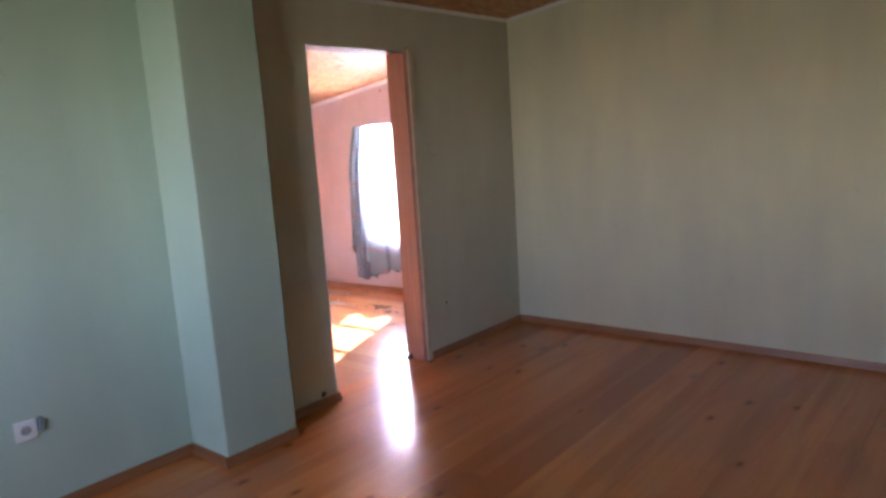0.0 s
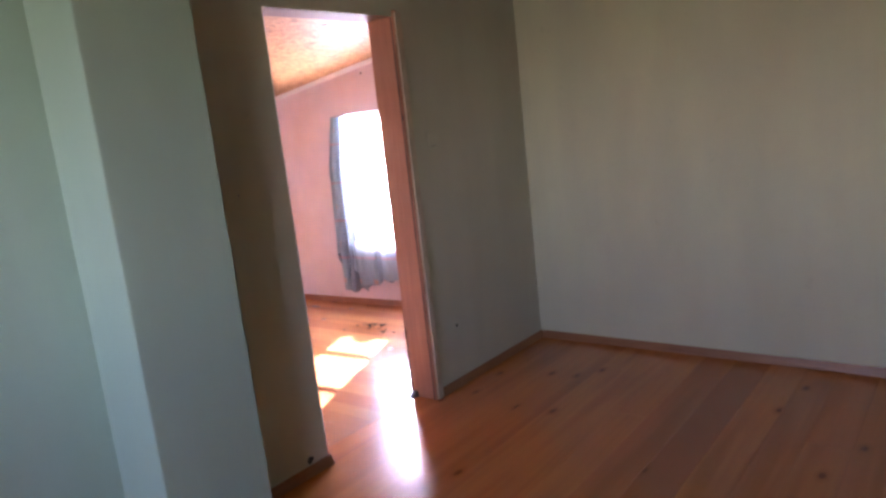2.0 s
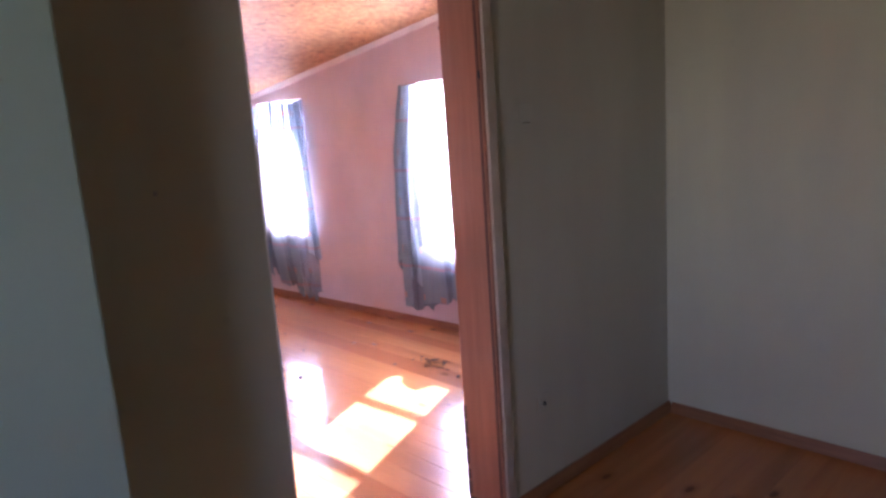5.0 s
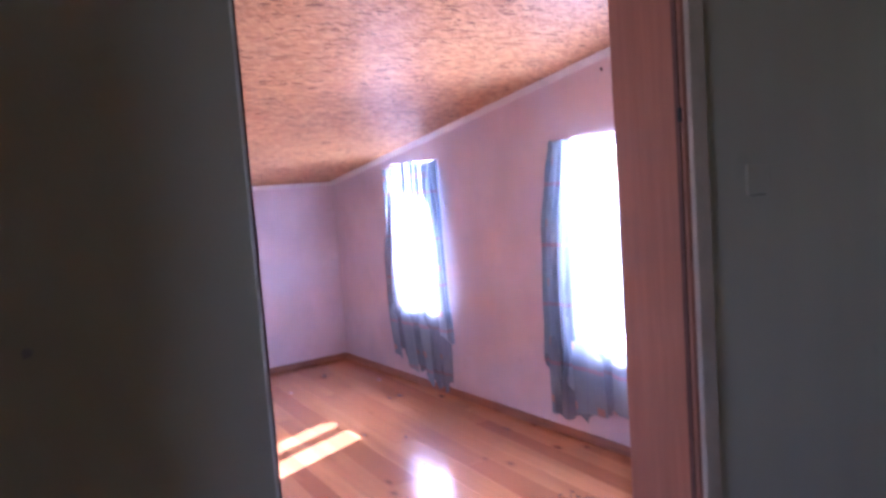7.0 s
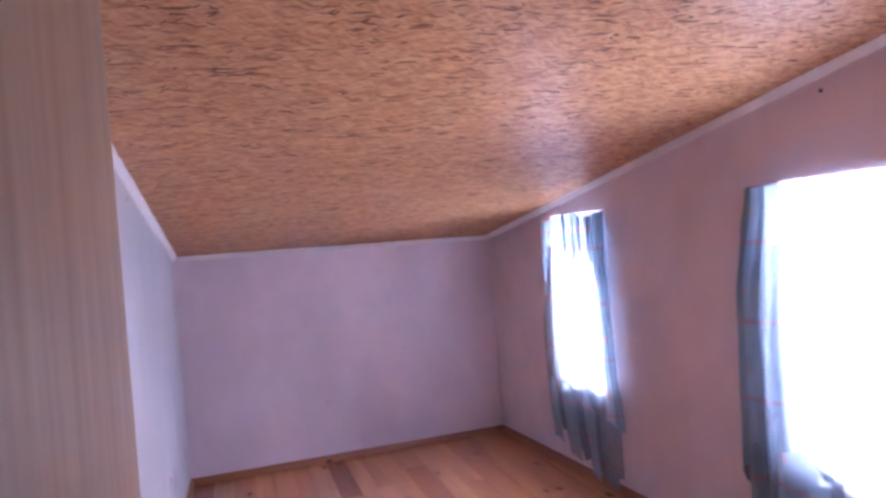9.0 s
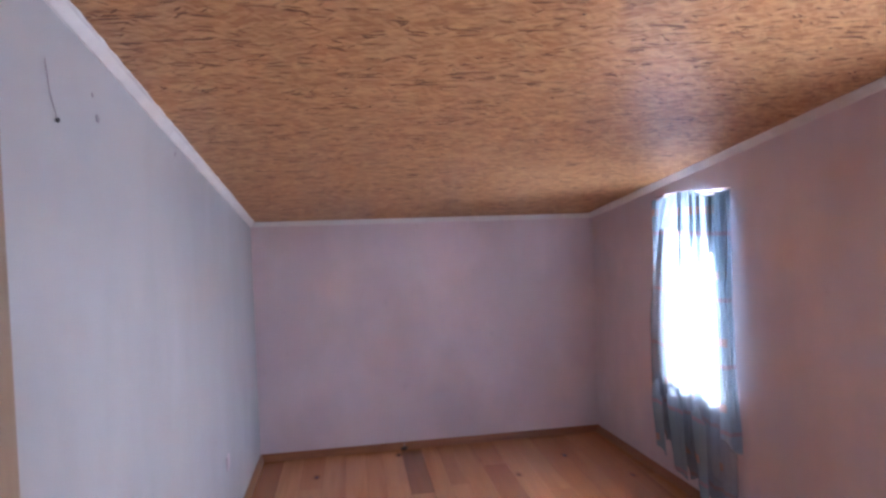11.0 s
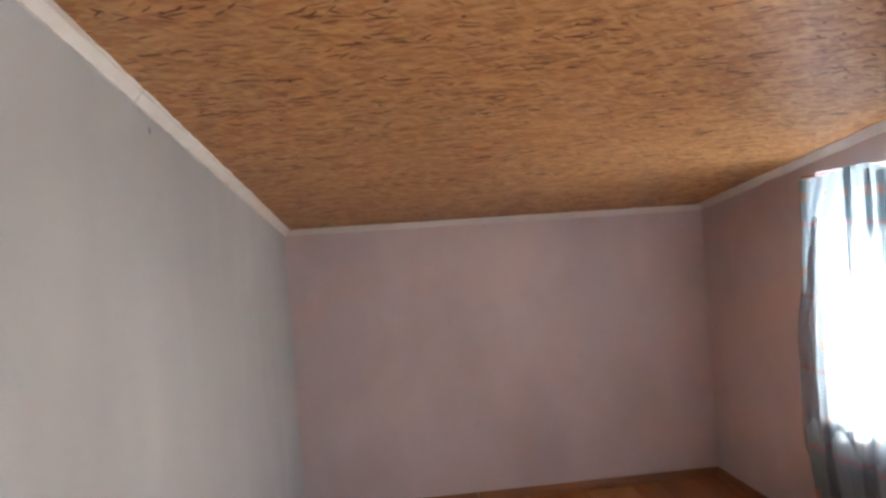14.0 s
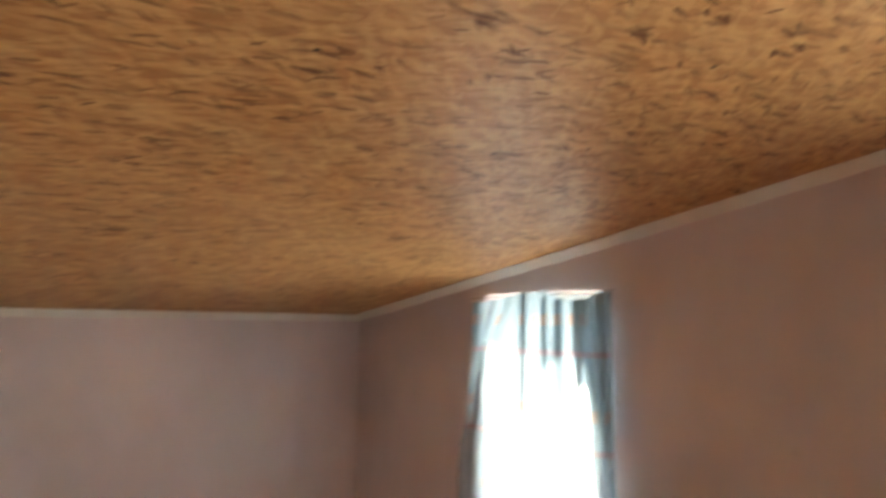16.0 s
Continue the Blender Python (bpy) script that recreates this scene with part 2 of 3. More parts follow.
PLASTIC = plain("white_plastic", (0.78, 0.80, 0.78), 0.3, vary=0.03)
DARK = plain("dark_plastic", (0.03, 0.03, 0.032), 0.5)
STEEL = plain("brushed_steel", (0.62, 0.60, 0.58), 0.25, 1.0)
FRAME = plain("window_frame_paint", (0.78, 0.77, 0.74), 0.4, vary=0.04)
GLASS = glass("window_glass")
CLOTH = cloth("curtain_cotton", CLOTH_CLEAR, 0.5)
# copies of the same cotton, coloured darker for the shade in folds and pleats
CLOTH_FOLD_SHADED = cloth("curtain_cotton_fold_shaded", 0.01, 0.26, 0.7)
CLOTH_PLEAT_SHADED = cloth("curtain_cotton_pleat_shaded", 0.01, 0.28, 0.75)
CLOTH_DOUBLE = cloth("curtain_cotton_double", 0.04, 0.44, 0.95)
TWIG = plain("dry_twig", (0.07, 0.045, 0.03), 0.9)
STAIN = plain("grey_smudge", (0.38, 0.36, 0.40), 0.9)
GRASS = plain("meadow", (0.08, 0.12, 0.04), 0.95)


# ---- mesh helpers ----
def mesh_object(name, bm, material, parent=None):
    me = bpy.data.meshes.new(name)
    bmesh.ops.recalc_face_normals(bm, faces=bm.faces)
    bm.to_mesh(me)
    bm.free()
    me.materials.append(material)
    ob = new(name, me)
    if parent:
        ob.parent = parent
    return ob


def part(name, bm, material, parent, label=""):
    return tagged(mesh_object(name, bm, material, parent), label)


def structure(name, bm, material, label, category):
    return tagged(mesh_object(name, bm, material), label, category, kind="structure")


def thing(name, label, category, group="", kind="", at=(0, 0, 0)):
    ob = new(name)
    ob.empty_display_size = 0.05
    ob.location = at
    return tagged(ob, label, category, group, kind)


def box(lo, hi, bevel=0.0, bm=None):
    own = bmesh.new()
    lo, hi = Vector(lo), Vector(hi)
    bmesh.ops.create_cube(own, size=1, matrix=Matrix.Translation((lo + hi) / 2) @ Matrix.Diagonal((*(hi - lo), 1)))
    if bevel:
        bmesh.ops.bevel(own, geom=own.edges[:], offset=bevel, segments=2, affect="EDGES", profile=0.6)
    if bm is None:
        return own
    tmp = bpy.data.meshes.new("tmp")
    own.to_mesh(tmp)
    bm.from_mesh(tmp)
    bpy.data.meshes.remove(tmp)
    own.free()
    return bm


def prism(section, axis, a, b, bm=None):
    """A bar of constant section between a and b along x or y; section in (across, z)."""
    bm = bm or bmesh.new()
    ends = []
    for s in (a, b):
        ends.append([bm.verts.new((s, p, q) if axis == "x" else (p, s, q)) for p, q in section])
    n = len(section)
    for i in range(n):
        bm.faces.new((ends[0][i], ends[0][(i + 1) % n], ends[1][(i + 1) % n], ends[1][i]))
    bm.faces.new(ends[0])
    bm.faces.new(ends[1][::-1])
    return bm


def sloped_bar(section, a, b):
    """A bar between points a and b; the section is given in x and z offsets (bar runs along y) or y and z (along x)."""
    bm = bmesh.new()
    along_y = abs(b[1] - a[1]) > abs(b[0] - a[0])
    ends = []
    for e in (a, b):
        ends.append([bm.verts.new((e[0] + p, e[1], e[2] + q) if along_y else (e[0], e[1] + p, e[2] + q)) for p, q in section])
    n = len(section)
    for i in range(n):
        bm.faces.new((ends[0][i], ends[0][(i + 1) % n], ends[1][(i + 1) % n], ends[1][i]))
    bm.faces.new(ends[0])
    bm.faces.new(ends[1][::-1])
    return bm


def pierced_wall(axis, face, back, u0, u1, z0, z1, holes=()):
    """A wall with thickness, between face and back, with holes (u0, u1, z0, z1) that go through it."""
    us = sorted({u0, u1, *(h[0] for h in holes), *(h[1] for h in holes)})
    zs = sorted({z0, z1, *(h[2] for h in holes), *(h[3] for h in holes)})
    bm = bmesh.new()

    def v(u, d, z):
        return bm.verts.new((d, u, z) if axis == "x" else (u, d, z))

    def solid(i, j):
        if not (0 <= i < len(us) - 1 and 0 <= j < len(zs) - 1):
            return False
        u, z = (us[i] + us[i + 1]) / 2, (zs[j] + zs[j + 1]) / 2
        return not any(h[0] < u < h[1] and h[2] < z < h[3] for h in holes)

    for i in range(len(us) - 1):
        for j in range(len(zs) - 1):
            if not solid(i, j):
                continue
            a, b, c, d = us[i], us[i + 1], zs[j], zs[j + 1]
            for f in (face, back):
                bm.faces.new((v(a, f, c), v(b, f, c), v(b, f, d), v(a, f, d)))
            for di, dj, p, q in ((-1, 0, (a, c), (a, d)), (1, 0, (b, c), (b, d)), (0, -1, (a, c), (b, c)), (0, 1, (a, d), (b, d))):
                if not solid(i + di, j + dj):
                    bm.faces.new((v(p[0], face, p[1]), v(q[0], face, q[1]), v(q[0], back, q[1]), v(p[0], back, p[1])))
    bmesh.ops.remove_doubles(bm, verts=bm.verts[:], dist=0.0005)
    return bm


# ---- plan ----
HALL_X0, HALL_X1, HALL_Y0 = -4.6, 1.14, -4.2
ROOM_X0, ROOM_X1, ROOM_Y0, ROOM_Y1 = -1.025, 1.32, 0.165, 4.71
DOOR_X0, DOOR_H = -0.79, 2.0
OUTER = 1.62
TOP = 3.0
WIN_1 = (3.15, 3.715, 0.562, 1.602)
WIN_2 = (1.31, 1.875, 0.52, 1.618)
WIDE = 1.62  # how far floor and ceiling reach under the skew gable wall


def room_ceiling(y):
    return 1.522 + 0.156 * (ROOM_Y1 - y)


def hall_ceiling(y):
    return 2.285 - 0.125 * y


# ---- walls ----
structure("ground", box((-40, -40, -0.6), (60, 60, -0.5)), GRASS, "flat green ground outside the house", "ground")
structure("wall_door", pierced_wall("y", 0.0, ROOM_Y0, -1.234, OUTER + 0.3, 0, TOP, [(DOOR_X0, 0.0, -1, DOOR_H)]), PAINT_GREY,
          "pale grey plastered wall with a doorway", "wall")
structure("wall_room_side", pierced_wall("y", ROOM_Y0 + 0.003, ROOM_Y0 + 0.012, ROOM_X0, WIDE, 0, 2.5, [(DOOR_X0 - 0.06, 0.04, -1, DOOR_H + 0.03)]), PAINT_ROOM,
          "thin mauve plaster coat on the doorway wall", "wall")
structure("wall_recess", box((HALL_X0 - 0.2, 0.126, 0), (-1.64, 0.30, TOP)), PAINT_HALL, "pale green plastered wall with a socket", "wall")
structure("wall_pier", box((-1.64, -0.182, 0), (-1.234, 0.30, TOP), 0.006), PAINT_HALL, "pale green chimney pier standing proud of the wall", "wall")
structure("wall_east_hall", box((HALL_X1, HALL_Y0 - 0.2, 0), (OUTER, 0.0, TOP)), PAINT_BEIGE, "plain pale grey-beige plastered wall", "wall")
structure("wall_south", box((HALL_X0 - 0.2, HALL_Y0 - 0.2, 0), (HALL_X1, HALL_Y0, TOP)), PAINT_HALL, "plain pale plastered wall", "wall")
structure("wall_west", pierced_wall("x", HALL_X0, HALL_X0 - 0.2, HALL_Y0, 0.126, 0, TOP, [(-2.25, -0.95, 1.0, 2.2)]), PAINT_HALL,
          "pale plastered wall with a window", "wall")
structure("wall_window", pierced_wall("x", ROOM_X1, OUTER, ROOM_Y0 + 0.02, ROOM_Y1 + 0.25, 0, TOP, [WIN_1, WIN_2]), PAINT_ROOM,
          "pale mauve gable wall with two narrow windows", "wall").matrix_world = GABLE
structure("wall_far", box((ROOM_X0 - 0.15, ROOM_Y1, 0), (ROOM_X1 + 0.05, ROOM_Y1 + 0.25, 2.4)), PAINT_ROOM, "low mauve knee wall under the slope", "wall").matrix_world = KNEE
structure("wall_left_room", box((ROOM_X0 - 0.15, ROOM_Y0 + 0.004, 0), (ROOM_X0, ROOM_Y1, TOP)), PAINT_SIDE_LIGHT_TINT, "side wall with scuffs, painted lilac-grey for the window light", "wall")


def ceiling(name, x0, x1, strips, height, label):
    bm = bmesh.new()
    for y0, y1 in strips:
        vs = [[bm.verts.new((x, y, height(y) + dz)) for x, y in ((x0, y0), (x1, y0), (x1, y1), (x0, y1))] for dz in (0, 0.022)]
        bm.faces.new(vs[0])
        bm.faces.new(vs[1])
        for i in range(4):
            bm.faces.new((vs[0][i], vs[0][(i + 1) % 4], vs[1][(i + 1) % 4], vs[1][i]))
    return structure(name, bm, OSB, label, "ceiling")


ceiling("ceiling_room", ROOM_X0 - 0.02, WIDE, [(ROOM_Y0 - 0.02, 1.35), (1.351, 2.6), (2.601, ROOM_Y1 + 0.02)], room_ceiling,
        "sloping varnished strand board ceiling")
ceiling("ceiling_hall", HALL_X0 - 0.02, HALL_X1 + 0.02, [(HALL_Y0 - 0.02, -1.25), (-1.234, 0.14)], hall_ceiling,
        "sloping brown strand board ceiling")
bm = bmesh.new()
for y0, y1, h in ((ROOM_Y0 - 0.02, ROOM_Y1 + 0.3, room_ceiling), (HALL_Y0 - 0.3, 0.14, hall_ceiling)):
    x0, x1 = (ROOM_X0 - 0.2, OUTER + 0.5) if h is room_ceiling else (HALL_X0 - 0.3, OUTER + 0.2)
    prism([(y0, h(y0) + 0.03), (y1, h(y1) + 0.03), (y1, h(y1) + 0.2), (y0, h(y0) + 0.2)], "x", x0, x1, bm)
structure("roof", bm, UNDER, "dark boarded roof above the ceilings", "roof")

# white coving under the ceilings, in lengths
COVE = [(0.0, 0.0), (0.0, -0.032), (0.007, -0.032), (0.012, -0.026), (0.026, -0.010), (0.032, -0.007), (0.032, 0.0)]


def cove_run(name, a, b, inward, label="white foam coving strip below the ceiling"):
    a, b = Vector(a), Vector(b)
    along_y = abs(b.y - a.y) > abs(b.x - a.x)
    count = max(2, int((b - a).length / 0.05))
    rnd = random.Random(int(1000 * (a.x + 3 * a.y)))
    bm = bmesh.new()
    rings = []
    for k in range(count + 1):
        e = a.lerp(b, k / count)
        ring = []
        for i, (p, q) in enumerate(COVE):
            # the edges pressed to wall and ceiling run a little unevenly
            p, q = p + (rnd.uniform(-0.003, 0.003) if i >= 4 else 0), q + (rnd.uniform(-0.002, 0.002) if i in (1, 2, 3) else 0)
            ring.append(bm.verts.new((e.x + p * inward, e.y, e.z + q) if along_y else (e.x, e.y + p * inward, e.z + q)))
        rings.append(ring)
    n = len(COVE)
    for ra, rb in zip(rings, rings[1:]):
        for i in range(n):
            bm.faces.new((ra[i], ra[(i + 1) % n], rb[(i + 1) % n], rb[i]))
    bm.faces.new(rings[0])
    bm.faces.new(rings[-1][::-1])
    return structure(name, bm, WHITE, label, "coving")


for y0, y1 in ((ROOM_Y0 + 0.012, 2.62), (2.624, ROOM_Y1 - 0.035)):
    cove_run("trim_left", (ROOM_X0, y0, room_ceiling(y0) + 0.002), (ROOM_X0, y1, room_ceiling(y1) + 0.002), 1)
for y0, y1 in ((ROOM_Y0 + 0.035, 2.78), (2.784, ROOM_Y1 - 0.030)):
    cove_run("trim_right", (ROOM_X1, y0, room_ceiling(y0) + 0.002), (ROOM_X1, y1, room_ceiling(y1) + 0.002), -1).matrix_world = GABLE
for x0, x1 in ((ROOM_X0, 0.92), (0.923, ROOM_X1)):
    za, zb = (room_ceiling(ROOM_Y1 - 0.04 * (1.268 - x)) + 0.002 for x in (x0, x1))
    cove_run("trim_far", (x0, ROOM_Y1, za), (x1, ROOM_Y1, zb), -1).matrix_world = KNEE
THIN = [(0.0, 0.0), (0.0, -0.022), (0.006, -0.022), (0.016, -0.006), (0.018, 0.0)]
structure("trim_hall_door", sloped_bar([(-p, q) for p, q in THIN], (-1.234, 0.0, hall_ceiling(0)), (HALL_X1, 0.0, hall_ceiling(0))), WHITE,
          "thin white coving strip in the hall", "coving")
structure("trim_hall_east", sloped_bar([(-p, q) for p, q in THIN], (HALL_X1, HALL_Y0, hall_ceiling(HALL_Y0)), (HALL_X1, -0.018, hall_ceiling(-0.018))), WHITE,
          "thin white coving strip in the hall", "coving")

# baseboards
SKIRT = [(0.0, 0.0), (0.0, 0.045), (0.007, 0.047), (0.014, 0.030), (0.020, 0.012), (0.022, 0.0)]


def skirting(axis, at, inward, a, b):
    return structure("baseboard", prism([(at + p * inward, q + 0.001) for p, q in SKIRT], axis, a, b), BASE_X if axis == "x" else BASE_Y,
              "orange-brown varnished pine baseboard", "baseboard")


skirting("x", ROOM_Y1, -1, ROOM_X0, -0.10).matrix_world = KNEE
skirting("x", ROOM_Y1, -1, -0.097, ROOM_X1).matrix_world = KNEE
skirting("y", ROOM_X0, 1, ROOM_Y0 + 0.012, ROOM_Y1 - 0.022)
skirting("y", ROOM_X1, -1, ROOM_Y0 + 0.03, ROOM_Y1 - 0.022).matrix_world = GABLE
skirting("x", 0.0, -1, 0.055, HALL_X1)
skirting("y", HALL_X1, -1, HALL_Y0, -0.022)
skirting("x", 0.0, -1, -1.234, DOOR_X0 + 0.015)
skirting("x", -0.182, -1, -1.662, -1.234)
skirting("y", -1.64, -1, -0.182, 0.104)
skirting("x", 0.126, -1, HALL_X0, -1.64)


# ---- doorway ----
door = thing("door_1", "light wooden door standing open against the side wall", "door", kind="structure", at=(DOOR_X0, 0.19, 0))
inv = Matrix.Translation((-DOOR_X0, -0.19, 0))


def door_part(name, bm, material, label="", parent=None):
    bmesh.ops.transform(bm, matrix=inv, verts=bm.verts[:])
    return part(name, bm, material, parent or door, label)


door_part("lining", box((-0.002, -0.004, 0), (0.03, ROOM_Y0 + 0.002, DOOR_H + 0.03), 0.003), LINING, "orange-brown wooden door lining")
door_part("rebate", box((-0.005, 0.003, 0), (0.0, 0.013, DOOR_H - 0.002)), LINING_SHADE_CHIPS, "strip coloured dark for the groove beside the lining")
# hinge side: lining and stop face take their shadow from the dark wood
door_part("lining", box((DOOR_X0 - 0.03, 0.012, 0), (DOOR_X0 + 0.001, 0.062, DOOR_H + 0.03)), LINING_SHADE_CHIPS, "dark brown hinge side lining, shade put into its colour")
door_part("seal", box((DOOR_X0 - 0.03, 0.063, 0), (DOOR_X0 + 0.023, 0.072, DOOR_H), 0.002), LINING_SHADE_CHIPS, "front face of the door stop, coloured dark for shadow")
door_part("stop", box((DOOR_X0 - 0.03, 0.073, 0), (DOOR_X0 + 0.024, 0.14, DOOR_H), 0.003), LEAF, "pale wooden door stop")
# dark filler that paints the shade between stop and leaf
door_part("hinge_gap", box((DOOR_X0 - 0.03, 0.141, 0), (DOOR_X0 - 0.010, 0.188, DOOR_H)), LINING_SHADE_CHIPS)
door_part("head", box((DOOR_X0 + 0.031, 0.002, DOOR_H - 0.002), (-0.007, ROOM_Y0 + 0.002, DOOR_H + 0.03), 0.003), LINING_SHADE_CHIPS, "dark head of the door lining")
door_part("architrave", box((0.008, -0.014, 0), (0.052, -0.001, DOOR_H + 0.02), 0.004), TRIM, "narrow worn beige painted architrave")
door_part("plaster_edge", box((DOOR_X0 - 0.003, -0.002, 0.05), (DOOR_X0 + 0.001, 0.008, DOOR_H), 0.001), WHITE, "chipped white plaster edge")
# splintered foot of the far lining edge
rnd = random.Random(6)
for k in range(6):
    z = 0.04 + 0.058 * k
    door_part("chipped_edge", box((-0.0035, ROOM_Y0 - 0.010 - rnd.uniform(0, 0.006), z), (0.004, ROOM_Y0 + 0.003, z + rnd.uniform(0.035, 0.056)), 0.0012), LINING_SHADE_CHIPS, "dark bare chip in the lining edge")
leaf = door_part("leaf", box((DOOR_X0 - 0.060, 0.19, 0.008), (DOOR_X0 - 0.020, 0.955, DOOR_H - 0.02), 0.003), LEAF, "light wood-grained door leaf")
door_part("hinge", box((-0.007, 0.0, 1.495), (0.002, 0.006, 1.52), 0.0012), DARK, "small dark strike on the jamb")
hx = DOOR_X0 - 0.020
door_part("handle_plate", box((hx, 0.885, 0.90), (hx + 0.006, 0.925, 1.09), 0.002), STEEL, "brushed steel handle plate", leaf)
bm = bmesh.new()
bmesh.ops.create_cone(bm, cap_ends=True, segments=16, radius1=0.010, radius2=0.009, depth=0.045, matrix=pose(hx + 0.028, 0.905, 1.0, 0, 90, 0))
door_part("handle_neck", bm, STEEL, "", leaf)
bm = box((hx + 0.044, 0.79, 0.991), (hx + 0.060, 0.917, 1.009), 0.006)
door_part("handle_lever", bm, STEEL, "brushed steel lever handle", leaf)


# ---- windows ----
def window(name, hole, label, bars_z=(), stile=None, x=1.50):
    y0, y1, z0, z1 = hole
    w = thing(name, label, "window", kind="structure", at=(x, y0, z0))
    m = Matrix.Translation((-x, -y0, -z0))

    def add(part_name, lo, hi, mat, lab="", bevel=0.004):
        b = box(lo, hi, bevel)
        bmesh.ops.transform(b, matrix=m, verts=b.verts[:])
        return part(part_name, b, mat, w, lab)

    f = 0.045
    add("window_frame", (x, y0 + 0.002, z0 + 0.002), (x + 0.06, y0 + f, z1 - 0.002), FRAME)
    add("window_frame", (x, y1 - f, z0 + 0.002), (x + 0.06, y1 - 0.002, z1 - 0.002), FRAME)
    add("window_frame", (x, y0 + f, z0 + 0.002), (x + 0.06, y1 - f, z0 + f), FRAME)
    add("window_frame", (x, y0 + f, z1 - f), (x + 0.06, y1 - f, z1 - 0.002), FRAME)
    for z in bars_z:
        add("glazing_bar", (x + 0.012, y0 + f, z - 0.016), (x + 0.048, y1 - f, z + 0.016), FRAME)
    if stile:
        add("mullion", (x - 0.008, stile[0], z0 + f), (x + 0.056, stile[1], z1 - f), FRAME)
    add("window_sill", (ROOM_X1 - 0.012, y0 + 0.002, z0 + 0.001), (x, y1 - 0.002, z0 + 0.018), FRAME, "white painted window sill")
    zs = [z0 + f, *bars_z, z1 - f]
    cols = [(y0 + f, stile[0]), (stile[1], y1 - f)] if stile else [(y0 + f, y1 - f)]
    for ya, yb in cols:
        for za, zb in zip(zs, zs[1:]):
            p = add("pane", (x + 0.026, ya, za), (x + 0.030, yb, zb), GLASS, "", 0)
            p.visible_shadow = False
    w.matrix_world = GABLE @ Matrix.Translation((x, y0, z0))


window("window_1", WIN_1, "narrow white double casement window behind a curtain", stile=(3.42, 3.51))
window("window_2", WIN_2, "narrow white window with cross bars behind a curtain", bars_z=(0.92, 1.277))
y0, y1, z0, z1 = -2.25, -0.95, 1.0, 2.2
west = thing("window_3", "white hall window", "window", kind="structure", at=(HALL_X0 - 0.1, y0, z0))
for lo, hi in (((-0.03, 0.002, 0.002), (0.03, 0.05, 1.198)), ((-0.03, 1.25, 0.002), (0.03, 1.298, 1.198)), ((-0.03, 0.05, 0.002), (0.03, 1.25, 0.05)),
               ((-0.03, 0.05, 1.15), (0.03, 1.25, 1.198)), ((-0.03, 0.62, 0.05), (0.03, 0.68, 1.15))):
    part("window_frame", box(lo, hi, 0.004), FRAME, west)


# ---- curtains ----
def drape(nu, nv, folds, depth, seed, top_z, hem_z, edge_a, edge_b, x0, lean=0.0, tuck=0.0):
    """A hanging sheet: edge_a and edge_b give its two side edges as y over height, top_z and hem_z its ends across it."""
    rnd = random.Random(seed)
    phase = [rnd.uniform(0, 6.28) for _ in range(5)]
    bm = bmesh.new()
    uvl = bm.loops.layers.uv.new("UVMap")
    grid, uvs = [], {}
    for j in range(nv + 1):
        t = j / nv
        line = []
        for i in range(nu + 1):
            s = i / nu
            zt, zh = top_z(s), hem_z(s)
            z = zt + (zh - zt) * t
            ya, yb = edge_a(t), edge_b(t)
            y = ya + (yb - ya) * s + 0.012 * math.sin(folds * 3.1 * s + phase[0]) * (0.4 + t)
            wave = math.sin(folds * 6.283 * (s + 0.03 * math.sin(3 * t + phase[1])) + phase[2])
            wave += 0.5 * math.sin(folds * 2.3 * 6.283 * s + phase[3] + 1.5 * t)
            amp = depth * (0.55 + 0.45 * math.sin(2.2 * t + 0.4)) * (0.8 + 0.3 * math.sin(7 * s + phase[4]))
            x = x0 - 0.030 - lean * math.sin(min(1.0, t * 1.1) * 3.0) - amp * (1 + wave) / 2.2
            # an edge that turns back to the wall
            x += abs(tuck) * (s if tuck > 0 else 1 - s) ** 4
            v = bm.verts.new((x, y, z))
            uvs[v] = (s * abs(yb - ya) * 1.35, z)
            line.append(v)
        grid.append(line)
    for j in range(nv):
        for i in range(nu):
            f = bm.faces.new((grid[j][i], grid[j][i + 1], grid[j + 1][i + 1], grid[j + 1][i]))
            f.smooth = True
            for lp in f.loops:
                lp[uvl].uv = uvs[lp.vert]
    return bm


def lerp_list(points):
    def f(t):
        for (a, va), (b, vb) in zip(points, points[1:]):
            if t <= b:
                k = (t - a) / (b - a)
                k = k * k * (3 - 2 * k)
                return va + (vb - va) * k
        return points[-1][1]
    return f


def steps(points):
    smooth = lerp_list(points)
    def f(s):
        return smooth(round(s * 9) / 9) + 0.012 * math.sin(40 * s)
    return f


def wire(name, a, b, parent, thick=0.0025):
    bm = bmesh.new()
    a, b = Vector(a), Vector(b)
    bmesh.ops.create_cone(bm, cap_ends=True, segments=8, radius1=thick, radius2=thick, depth=(b - a).length,
                          matrix=Matrix.Translation((a + b) / 2) @ (b - a).to_track_quat("Z", "Y").to_matrix().to_4x4())
    return part(name, bm, STEEL, parent)


c1 = thing("curtain", "thin blue-grey patterned curtain with a slanting ragged hem", "curtain", "window curtains")
